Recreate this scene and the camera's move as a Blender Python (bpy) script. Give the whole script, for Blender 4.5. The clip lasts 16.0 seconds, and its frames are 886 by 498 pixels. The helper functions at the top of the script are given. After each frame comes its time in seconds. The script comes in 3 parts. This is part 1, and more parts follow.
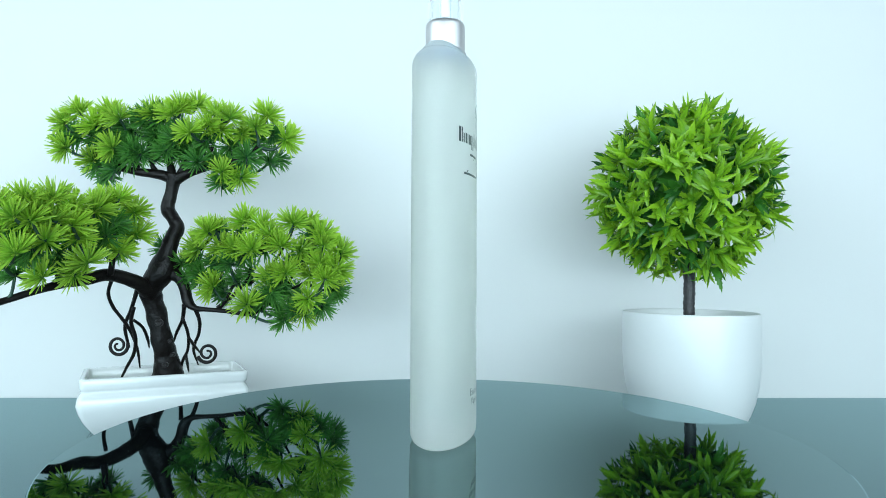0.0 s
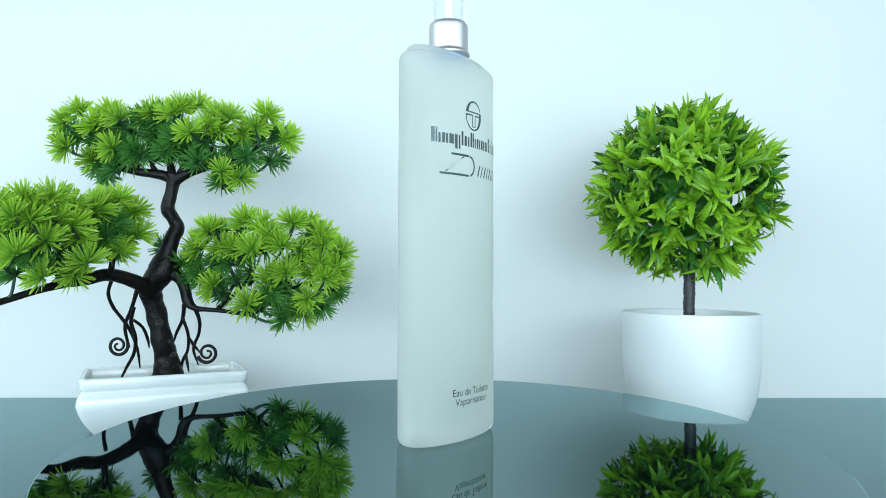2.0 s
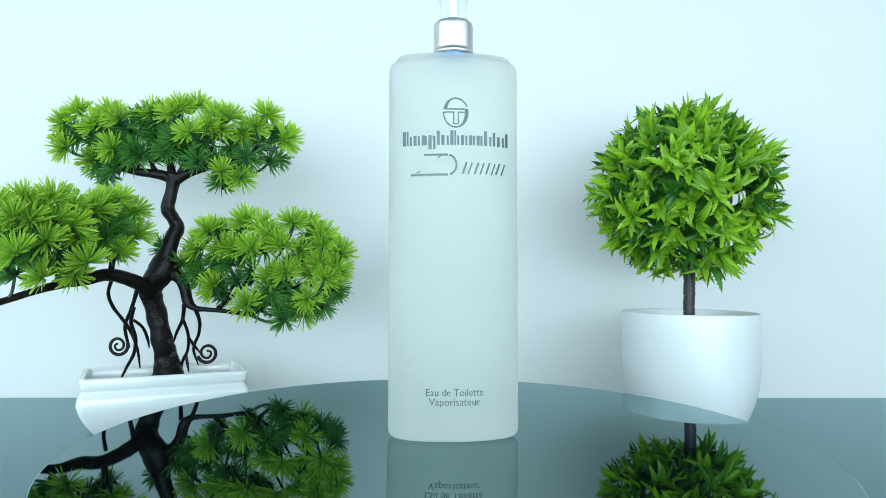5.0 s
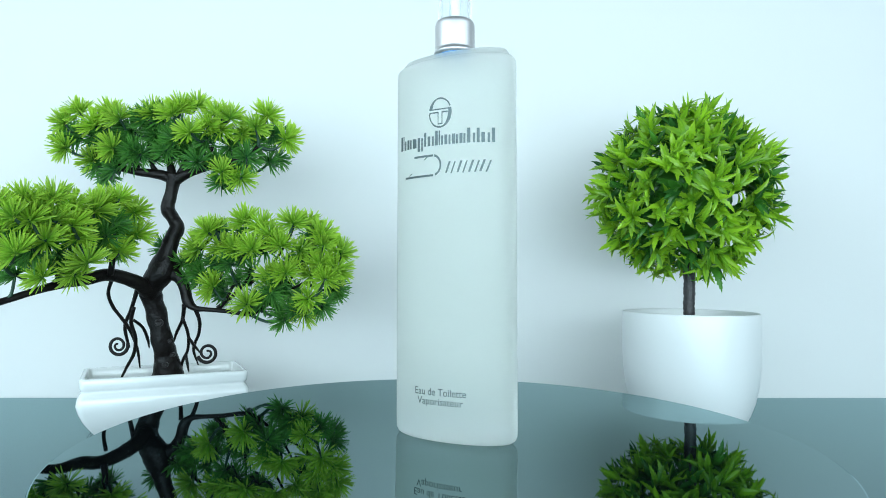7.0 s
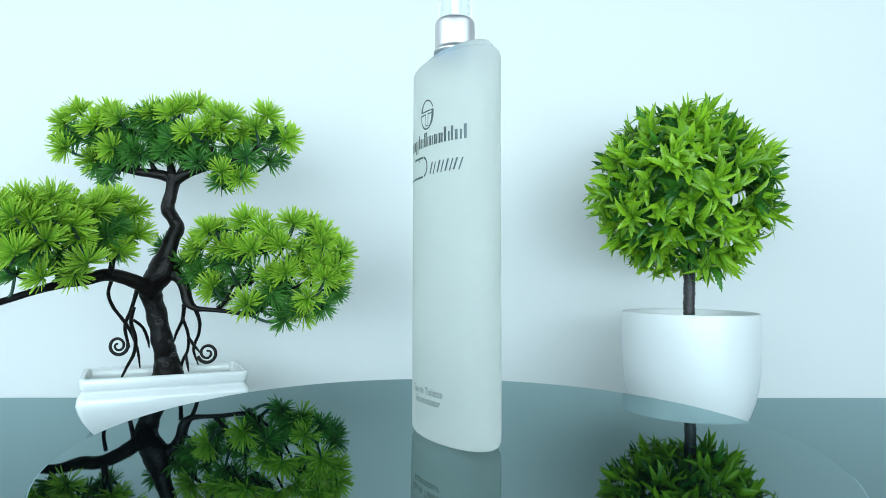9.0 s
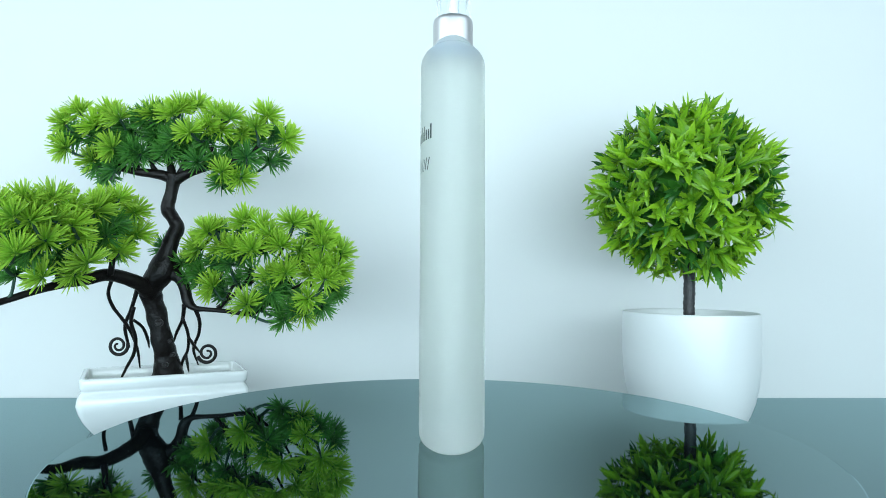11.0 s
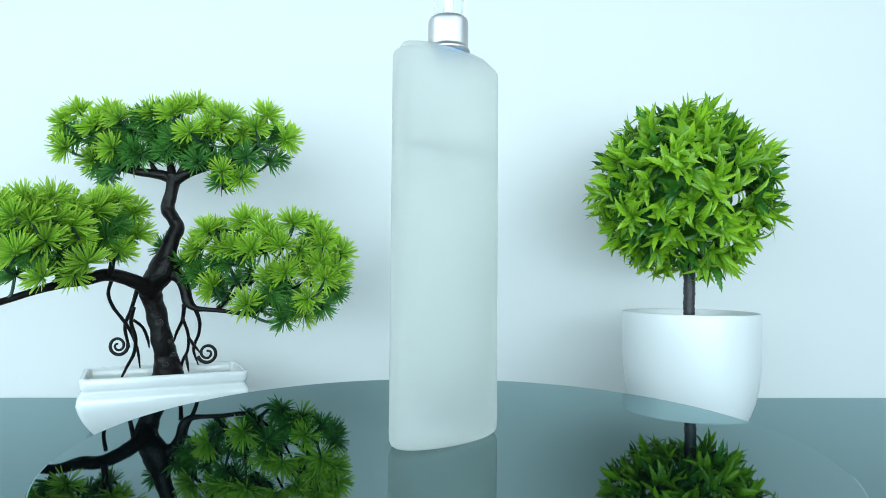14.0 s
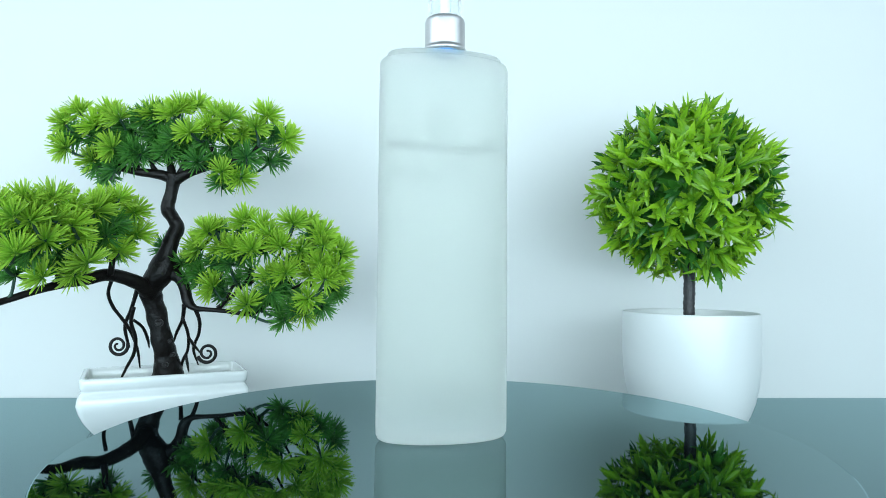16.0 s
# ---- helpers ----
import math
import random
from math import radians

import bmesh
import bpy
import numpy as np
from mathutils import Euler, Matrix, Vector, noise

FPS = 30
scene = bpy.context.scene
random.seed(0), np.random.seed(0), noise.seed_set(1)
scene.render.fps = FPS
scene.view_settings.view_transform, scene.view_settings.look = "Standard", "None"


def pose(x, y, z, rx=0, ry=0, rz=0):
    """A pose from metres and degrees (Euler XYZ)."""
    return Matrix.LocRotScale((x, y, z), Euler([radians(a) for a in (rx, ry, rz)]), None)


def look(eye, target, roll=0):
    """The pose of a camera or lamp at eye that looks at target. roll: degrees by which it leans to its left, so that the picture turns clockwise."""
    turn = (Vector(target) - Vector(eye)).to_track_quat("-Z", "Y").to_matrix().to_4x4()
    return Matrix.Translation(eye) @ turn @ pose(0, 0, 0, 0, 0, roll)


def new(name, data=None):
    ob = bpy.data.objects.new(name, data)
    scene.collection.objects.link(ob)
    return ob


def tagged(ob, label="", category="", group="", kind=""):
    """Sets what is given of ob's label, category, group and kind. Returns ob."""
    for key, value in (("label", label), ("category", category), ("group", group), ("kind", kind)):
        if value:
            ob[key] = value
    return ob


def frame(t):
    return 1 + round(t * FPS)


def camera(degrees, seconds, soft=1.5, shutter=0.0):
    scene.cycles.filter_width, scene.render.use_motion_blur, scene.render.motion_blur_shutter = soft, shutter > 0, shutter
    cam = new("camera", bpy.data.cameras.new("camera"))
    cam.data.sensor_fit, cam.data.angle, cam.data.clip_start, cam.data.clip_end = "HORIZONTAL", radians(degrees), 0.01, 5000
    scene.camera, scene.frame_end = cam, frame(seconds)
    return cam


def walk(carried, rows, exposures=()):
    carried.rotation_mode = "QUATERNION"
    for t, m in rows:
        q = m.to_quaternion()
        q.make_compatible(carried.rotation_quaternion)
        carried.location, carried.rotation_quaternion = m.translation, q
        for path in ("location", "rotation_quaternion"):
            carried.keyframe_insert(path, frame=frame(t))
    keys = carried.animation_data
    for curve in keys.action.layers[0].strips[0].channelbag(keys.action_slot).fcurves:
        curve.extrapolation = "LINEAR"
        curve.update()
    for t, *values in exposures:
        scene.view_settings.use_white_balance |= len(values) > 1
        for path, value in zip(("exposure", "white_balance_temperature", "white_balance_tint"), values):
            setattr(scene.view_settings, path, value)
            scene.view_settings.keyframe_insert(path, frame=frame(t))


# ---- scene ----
cam = camera(70.8, 16.0, soft=0.9)
EYE = (0.0, 0.0, 0.0638)
VIEW = look(EYE, (0.0, 1.0, 0.0638 + math.tan(radians(2.447))), 0.59)
walk(cam, [(0.0, VIEW), (16.0, VIEW)], exposures=[(0.0, 0.0), (16.0, 0.0)])

# ---- light: three soft studio lamps, one on each side and one in front, in a dim white room ----
world = bpy.data.worlds.new("world")
scene.world = world
world.use_nodes = True
world.node_tree.nodes["Background"].inputs[0].default_value = (0.75, 0.93, 1.0, 1)
world.node_tree.nodes["Background"].inputs[1].default_value = 0.1


def soft_lamp(eye, target, size, watts, colour):
    data = bpy.data.lights.new("studio_lamp", "AREA")
    data.shape, data.size, data.size_y = "RECTANGLE", size[0], size[1]
    data.energy, data.color = watts, colour
    ob = new("studio_lamp", data)
    ob.matrix_world = look(eye, target)
    return ob


LAMP_TINT = (0.69, 0.885, 0.982)
soft_lamp((1.15, -0.46, 0.64), (0.00, 0.50, 0.04), (1.30, 0.80), 8.2, LAMP_TINT)
soft_lamp((-1.30, -0.40, 0.56), (-0.02, 0.50, 0.04), (1.20, 0.80), 13.2, LAMP_TINT)
soft_lamp((0.0, -0.50, 0.10), (0.0, 0.55, 0.0), (1.60, 0.50), 18.5, LAMP_TINT)

TURN_RATE = 15.7          # degrees a second, clockwise from above
FRONT_AT = 5.217          # seconds at which the printed face looks at the camera
AXIS = (0.0024, 0.245)    # the turntable's spindle
ROOM = pose(0.0, 0.589, 0.0, 0, 0, 2.95)
TABLE_Z = -0.05
DISC_Z = 0.0012           # the top of the glass disc


# ---- materials ----
def material(name, colour, rough=0.5, metal=0.0, vary=0.0, scale=40.0, bump=0.0, bump_scale=300.0, coat=0.0,
             colour2=None, per_object=0.0, island=0.0, ior=1.5):
    mat = bpy.data.materials.new(name)
    mat.use_nodes = True
    nt = mat.node_tree
    b = nt.nodes["Principled BSDF"]
    b.inputs["Roughness"].default_value = rough
    b.inputs["Metallic"].default_value = metal
    b.inputs["IOR"].default_value = ior
    b.inputs["Coat Weight"].default_value = coat
    tex = nt.nodes.new("ShaderNodeTexCoord")
    noise_a = nt.nodes.new("ShaderNodeTexNoise")
    noise_a.inputs["Scale"].default_value = scale
    noise_a.inputs["Detail"].default_value = 5
    nt.links.new(tex.outputs["Object"], noise_a.inputs["Vector"])
    mix = nt.nodes.new("ShaderNodeMix")
    mix.data_type = "RGBA"
    other = colour2 or tuple(c * (1 - vary) for c in colour)
    mix.inputs["A"].default_value = (*colour, 1)
    mix.inputs["B"].default_value = (*other, 1)
    fac = noise_a.outputs["Fac"]
    if per_object or island:
        info = nt.nodes.new("ShaderNodeObjectInfo")
        geo = nt.nodes.new("ShaderNodeNewGeometry")
        m1 = nt.nodes.new("ShaderNodeMath")
        m1.operation = "MULTIPLY_ADD"
        nt.links.new(info.outputs["Random"], m1.inputs[0])
        m1.inputs[1].default_value = per_object
        m2 = nt.nodes.new("ShaderNodeMath")
        m2.operation = "MULTIPLY"
        nt.links.new(geo.outputs["Random Per Island"], m2.inputs[0])
        m2.inputs[1].default_value = island
        nt.links.new(m2.outputs[0], m1.inputs[2])
        m1.use_clamp = True
        fac = m1.outputs[0]
    nt.links.new(fac, mix.inputs["Factor"])
    nt.links.new(mix.outputs["Result"], b.inputs["Base Color"])
    if bump:
        noise_b = nt.nodes.new("ShaderNodeTexNoise")
        noise_b.inputs["Scale"].default_value = bump_scale
        noise_b.inputs["Detail"].default_value = 4
        nt.links.new(tex.outputs["Object"], noise_b.inputs["Vector"])
        bn = nt.nodes.new("ShaderNodeBump")
        bn.inputs["Strength"].default_value = bump
        bn.inputs["Distance"].default_value = 0.001
        nt.links.new(noise_b.outputs["Fac"], bn.inputs["Height"])
        nt.links.new(bn.outputs["Normal"], b.inputs["Normal"])
    return mat


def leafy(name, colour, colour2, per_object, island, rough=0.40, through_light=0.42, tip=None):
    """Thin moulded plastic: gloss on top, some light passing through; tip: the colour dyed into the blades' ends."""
    mat = material(name, colour, rough, colour2=colour2, per_object=per_object, island=island)
    nt = mat.node_tree
    b = nt.nodes["Principled BSDF"]
    out = nt.nodes["Material Output"]
    tr = nt.nodes.new("ShaderNodeBsdfTranslucent")
    src = b.inputs["Base Color"].links[0].from_socket
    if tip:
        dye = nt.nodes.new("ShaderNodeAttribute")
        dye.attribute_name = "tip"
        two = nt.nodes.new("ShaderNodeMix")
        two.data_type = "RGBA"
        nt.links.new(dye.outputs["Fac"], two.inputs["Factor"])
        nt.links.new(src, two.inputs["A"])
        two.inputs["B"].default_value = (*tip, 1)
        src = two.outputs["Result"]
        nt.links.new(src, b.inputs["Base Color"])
    nt.links.new(src, tr.inputs["Color"])
    mx = nt.nodes.new("ShaderNodeMixShader")
    mx.inputs[0].default_value = through_light
    nt.links.new(b.outputs[0], mx.inputs[1])
    nt.links.new(tr.outputs[0], mx.inputs[2])
    nt.links.new(mx.outputs[0], out.inputs["Surface"])
    return mat


def frosted_glass():
    mat = material("frosted_glass", (0.905, 0.92, 0.895), 0.60, vary=0.03, scale=60, bump=0.04, bump_scale=2500, ior=1.3)
    nt = mat.node_tree
    b = nt.nodes["Principled BSDF"]
    b.inputs["Transmission Weight"].default_value = 0.82
    out = nt.nodes["Material Output"]
    tr = nt.nodes.new("ShaderNodeBsdfTranslucent")
    tr.inputs["Color"].default_value = (0.93, 0.93, 0.915, 1)
    mx = nt.nodes.new("ShaderNodeMixShader")
    mx.inputs[0].default_value = 0.20
    nt.links.new(b.outputs[0], mx.inputs[1])
    nt.links.new(tr.outputs[0], mx.inputs[2])
    nt.links.new(mx.outputs[0], out.inputs["Surface"])
    return mat


def mirror_black(name, colour, rough, ior):
    """Dark gloss under a faint blue-green mirror coat."""
    mat = material(name, colour, 0.6, vary=0.3, scale=12)
    nt = mat.node_tree
    b = nt.nodes["Principled BSDF"]
    b.inputs["Specular IOR Level"].default_value = 0.0
    gloss = nt.nodes.new("ShaderNodeBsdfGlossy")
    gloss.inputs["Color"].default_value = (0.71, 0.97, 1.0, 1)
    gloss.inputs["Roughness"].default_value = rough
    fr = nt.nodes.new("ShaderNodeFresnel")
    fr.inputs["IOR"].default_value = ior
    mx = nt.nodes.new("ShaderNodeMixShader")
    nt.links.new(fr.outputs[0], mx.inputs[0])
    nt.links.new(b.outputs[0], mx.inputs[1])
    nt.links.new(gloss.outputs[0], mx.inputs[2])
    nt.links.new(mx.outputs[0], nt.nodes["Material Output"].inputs["Surface"])
    return mat


def clear(name, colour, rough, ior):
    mat = material(name, colour, rough, ior=ior)
    mat.node_tree.nodes["Principled BSDF"].inputs["Transmission Weight"].default_value = 1.0
    return mat


WALL = material("wall_paint", (0.71, 0.72, 0.715), 0.85, vary=0.03, scale=3, bump=0.05, bump_scale=500)
ROOM_WALL = material("room_paint", (0.35, 0.36, 0.36), 0.9, vary=0.05, scale=2)
FLOOR = material("floor_grey", (0.25, 0.25, 0.24), 0.6, vary=0.15, scale=6)
TABLE = mirror_black("table_lacquer", (0.030, 0.042, 0.046), 0.07, 2.0)
GLASS_BLACK = mirror_black("black_glass", (0.003, 0.004, 0.005), 0.02, 2.55)
PLASTIC_BLACK = material("black_plastic", (0.02, 0.02, 0.02), 0.4, bump=0.05)
CERAMIC = material("white_glaze", (0.72, 0.74, 0.74), 0.14, vary=0.03, scale=25, coat=0.3)
POT = material("white_pot_plastic", (0.66, 0.68, 0.68), 0.28, vary=0.02, scale=25)
FILL = material("pale_filler", (0.30, 0.36, 0.24), 0.9, vary=0.4, scale=120, bump=0.4, bump_scale=400)
BARK = material("bonsai_bark", (0.007, 0.0045, 0.004), 0.45, colour2=(0.002, 0.0015, 0.0015), scale=90, bump=0.8, bump_scale=320, ior=1.33)
TWIG = material("green_twig", (0.030, 0.085, 0.050), 0.5, colour2=(0.012, 0.035, 0.022), scale=120, bump=0.3)
STEM = material("stem_bark", (0.048, 0.046, 0.050), 0.38, colour2=(0.004, 0.004, 0.005), scale=320, bump=0.9, bump_scale=420)
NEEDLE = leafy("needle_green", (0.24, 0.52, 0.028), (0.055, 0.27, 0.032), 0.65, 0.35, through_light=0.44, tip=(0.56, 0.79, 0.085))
# darker copy of the needle green, with the crown's inner shade in its colour
NEEDLE_SHADE = leafy("needle_shade_green", (0.075, 0.27, 0.050), (0.018, 0.125, 0.045), 0.7, 0.4, tip=(0.13, 0.38, 0.05))
LEAF = leafy("leaf_green", (0.37, 0.68, 0.028), (0.04, 0.22, 0.018), 0.45, 0.60, rough=0.30, tip=(0.50, 0.74, 0.04))
# dark leaf tone; on the ball's inside it paints the shade between leaves
LEAF_DARK_SHADE = leafy("leaf_dark_shade_green", (0.08, 0.29, 0.025), (0.012, 0.09, 0.016), 0.6, 0.4, rough=0.4)
FROSTED = frosted_glass()
INK = material("grey_print", (0.075, 0.105, 0.11), 0.35, metal=0.4, vary=0.35, scale=300)
METAL = material("brushed_aluminium", (0.64, 0.62, 0.625), 0.45, metal=1.0, vary=0.04, scale=200)
CLEAR = clear("clear_plastic", (0.97, 0.99, 1.0), 0.16, 1.16)
PALE_GREY = material("pale_grey_plastic", (0.46, 0.51, 0.54), 0.35)
LIQUID = clear("pale_perfume", (0.91, 0.945, 0.915), 0.35, 1.004)
BLUE = material("blue_gasket", (0.16, 0.36, 0.66), 0.4)


# ---- mesh helpers ----
def part(name, bm, mat, parent=None, label="", m=None, smooth=True):
    me = bpy.data.meshes.new(name)
    bmesh.ops.recalc_face_normals(bm, faces=bm.faces[:])
    bm.to_mesh(me)
    bm.free()
    return part_of(name, me, mat, parent, label, m, smooth)


def part_of(name, me, mat, parent=None, label="", m=None, smooth=True):
    if mat and not me.materials:
        me.materials.append(mat)
        me.polygons.foreach_set("use_smooth", [smooth] * len(me.polygons))
    ob = new(name, me)
    ob.parent = parent
    if m is not None:
        ob.matrix_basis = m
    if label:
        tagged(ob, label)
    return ob


def ring_loft(rings, close_bottom=True, close_top=True):
    """A skin over rings of points, all of one count, from the first to the last."""
    bm = bmesh.new()
    rows = [[bm.verts.new(p) for p in ring] for ring in rings]
    n = len(rows[0])
    for a, b in zip(rows, rows[1:]):
        for i in range(n):
            j = (i + 1) % n
            bm.faces.new((a[i], a[j], b[j], b[i]))
    if close_bottom:
        bm.faces.new(rows[0][::-1])
    if close_top:
        bm.faces.new(rows[-1])
    return bm


def lathe(profile, n=64, close_bottom=True, close_top=True):
    rings = [[(r * math.cos(2 * math.pi * i / n), r * math.sin(2 * math.pi * i / n), z) for i in range(n)] for r, z in profile]
    return ring_loft(rings, close_bottom, close_top)


def box(bm, x0, x1, y0, y1, z0, z1, bevel=0.0):
    r = bmesh.ops.create_cube(bm, size=1.0)
    for v in r["verts"]:
        v.co = ((x0 + x1) / 2 + v.co.x * (x1 - x0), (y0 + y1) / 2 + v.co.y * (y1 - y0), (z0 + z1) / 2 + v.co.z * (z1 - z0))
    if bevel:
        bmesh.ops.bevel(bm, geom=list({e for v in r["verts"] for e in v.link_edges}), offset=bevel, segments=3, affect="EDGES", profile=0.5)
    return bm


def rounded_rect(hx, hy, r, z, k=6):
    pts = []
    for cx, cy, a0 in ((hx - r, hy - r, 0), (-hx + r, hy - r, 90), (-hx + r, -hy + r, 180), (hx - r, -hy + r, 270)):
        for i in range(k + 1):
            a = radians(a0 + 90 * i / k)
            pts.append((cx + r * math.cos(a), cy + r * math.sin(a), z))
    return pts


def spline(points, steps):
    """Catmull-Rom through points of any dimension."""
    P = [np.array(points[0])] + [np.array(p, float) for p in points] + [np.array(points[-1])]
    P[0], P[-1] = 2 * P[1] - P[2], 2 * P[-2] - P[-3]
    out = []
    for i in range(1, len(P) - 2):
        for s in range(steps):
            t = s / steps
            out.append(0.5 * (2 * P[i] + (P[i + 1] - P[i - 1]) * t + (2 * P[i - 1] - 5 * P[i] + 4 * P[i + 1] - P[i + 2]) * t * t
                              + (3 * P[i] - P[i - 1] - 3 * P[i + 1] + P[i + 2]) * t ** 3))
    out.append(P[-2])
    return out


def tube(points, sides=10, steps=5, rough=0.0):
    """A limb through (x, y, z, radius) points."""
    pts = spline(points, steps)
    rings = []
    for i, p in enumerate(pts):
        a, b = pts[max(i - 1, 0)][:3], pts[min(i + 1, len(pts) - 1)][:3]
        d = Vector(b - a).normalized()
        side = d.cross(Vector((0, 1, 0.01))).normalized()
        up = side.cross(d)
        ring = []
        for k in range(sides):
            ang = 2 * math.pi * k / sides
            r = max(p[3], 0.0003)
            c = Vector(p[:3])
            w = side * math.cos(ang) + up * math.sin(ang)
            r *= 1 + rough * noise.noise((c + w * r) * 170)
            ring.append(c + w * r)
        rings.append(ring)
    return ring_loft(rings)


# ---- the room and the table ----
def build_room():
    def slab(name, x0, x1, y0, y1, z0, z1, mat, label):
        ob = part(name, box(bmesh.new(), x0, x1, y0, y1, z0, z1), mat, smooth=False, m=ROOM)
        return tagged(ob, label, kind="structure")
    slab("wall_north", -1.8, 1.8, 0.0, 0.12, -0.80, 1.70, WALL, "plain white matt wall behind the table")
    slab("wall_south", -1.8, 1.8, -2.72, -2.60, -0.80, 1.70, ROOM_WALL, "plain pale wall of the room")
    slab("wall_east", 1.8, 1.92, -2.72, 0.12, -0.80, 1.70, ROOM_WALL, "plain pale wall of the room")
    slab("wall_west", -1.92, -1.8, -2.72, 0.12, -0.80, 1.70, ROOM_WALL, "plain pale wall of the room")
    slab("floor", -1.92, 1.92, -2.72, 0.12, -0.90, -0.80, FLOOR, "plain grey floor of the room")
    slab("ceiling", -1.92, 1.92, -2.72, 0.12, 1.70, 1.80, ROOM_WALL, "plain white ceiling of the room")


def build_table():
    table = tagged(new("table"), "dark grey glossy lacquered table against the white wall", "table")
    table.matrix_basis = ROOM @ pose(0, 0, -0.80)
    part("tabletop", box(bmesh.new(), -0.75, 0.75, -0.90, -0.001, 0.72, 0.75, 0.002), TABLE, table, smooth=False)
    leg = None
    for x in (-0.70, 0.70):
        for y in (-0.85, -0.06):
            me = leg.data if leg else None
            if me is None:
                leg = part("leg", box(bmesh.new(), -0.025, 0.025, -0.025, 0.025, 0.0, 0.72, 0.002), PLASTIC_BLACK, table, m=pose(x, y, 0), smooth=False)
            else:
                part_of("leg", me, None, table, m=pose(x, y, 0))


def build_turntable():
    tt = tagged(new("turntable"), "round black glass display turntable on the table", "turntable")
    tt.matrix_basis = pose(AXIS[0], AXIS[1], TABLE_Z)
    lift = DISC_Z
    R = 0.1367
    part("base", lathe([(0.098, 0.0), (0.100, 0.002), (0.100, 0.036), (0.096, 0.040)], 96), PLASTIC_BLACK, tt)
    part("spindle", lathe([(0.030, 0.0395), (0.030, 0.0440 + lift)], 48), METAL, tt)
    platter = part("platter", lathe([(R - 0.0015, 0.044 + lift), (R, 0.0452 + lift), (R, 0.0492 + lift), (R - 0.0003, 0.0497 + lift), (R - 0.0008, 0.05 + lift)], 256),
                   GLASS_BLACK, tt, "mirror-glossy black glass disc", smooth=False)
    return platter


# ---- the bottle ----
BOTTLE_A, BOTTLE_B, BOTTLE_N = 0.02556, 0.01258, 2.02


def oval(a, b, z, n=96):
    pts = []
    for i in range(n):
        t = 2 * math.pi * i / n
        c, s = math.cos(t), math.sin(t)
        pts.append((math.copysign(abs(c) ** (2 / BOTTLE_N), c) * a, math.copysign(abs(s) ** (2 / BOTTLE_N), s) * b, z))
    return pts


def face_y(x):
    """The front face of the bottle at x."""
    return -BOTTLE_B * (1 - min(abs(x) / BOTTLE_A, 0.999) ** BOTTLE_N) ** (1 / BOTTLE_N)


def wrap(me, proud=0.00012):
    for v in me.vertices:
        x, z = v.co.x, v.co.y
        v.co = (x, face_y(x) - proud, z)


def flat_bar(bm, x0, x1, z0, z1, slant=0.0, cuts=3):
    """A plain bar in the face's own plane (x, height), leaning by slant."""
    rows = []
    for i in range(cuts + 1):
        x = x0 + (x1 - x0) * i / cuts
        rows.append([bm.verts.new((x, z0, 0)), bm.verts.new((x + slant * (z1 - z0), z1, 0))])
    for a, b in zip(rows, rows[1:]):
        bm.faces.new((a[0], b[0], b[1], a[1]))


def printed(name, bm, parent, label=""):
    me = bpy.data.meshes.new(name)
    bm.to_mesh(me)
    bm.free()
    wrap(me)
    return part_of(name, me, INK, parent, label, smooth=False)


def lettering(words, x, z, height, width, parent):
    data = bpy.data.curves.new("print_line", "FONT")
    data.body, data.size, data.align_x, data.resolution_u = words, 1.0, "CENTER", 4
    ob = new("print_line", data)
    dg = bpy.context.evaluated_depsgraph_get()
    me = bpy.data.meshes.new_from_object(ob.evaluated_get(dg))
    bpy.data.objects.remove(ob)
    xs = [v.co.x for v in me.vertices]
    k = width / (max(xs) - min(xs))
    for v in me.vertices:
        v.co = (x + v.co.x * k, z + v.co.y * height / 0.70, 0)
    wrap(me)
    return part_of("print_line", me, INK, parent, "small grey printed words: " + words, smooth=False)


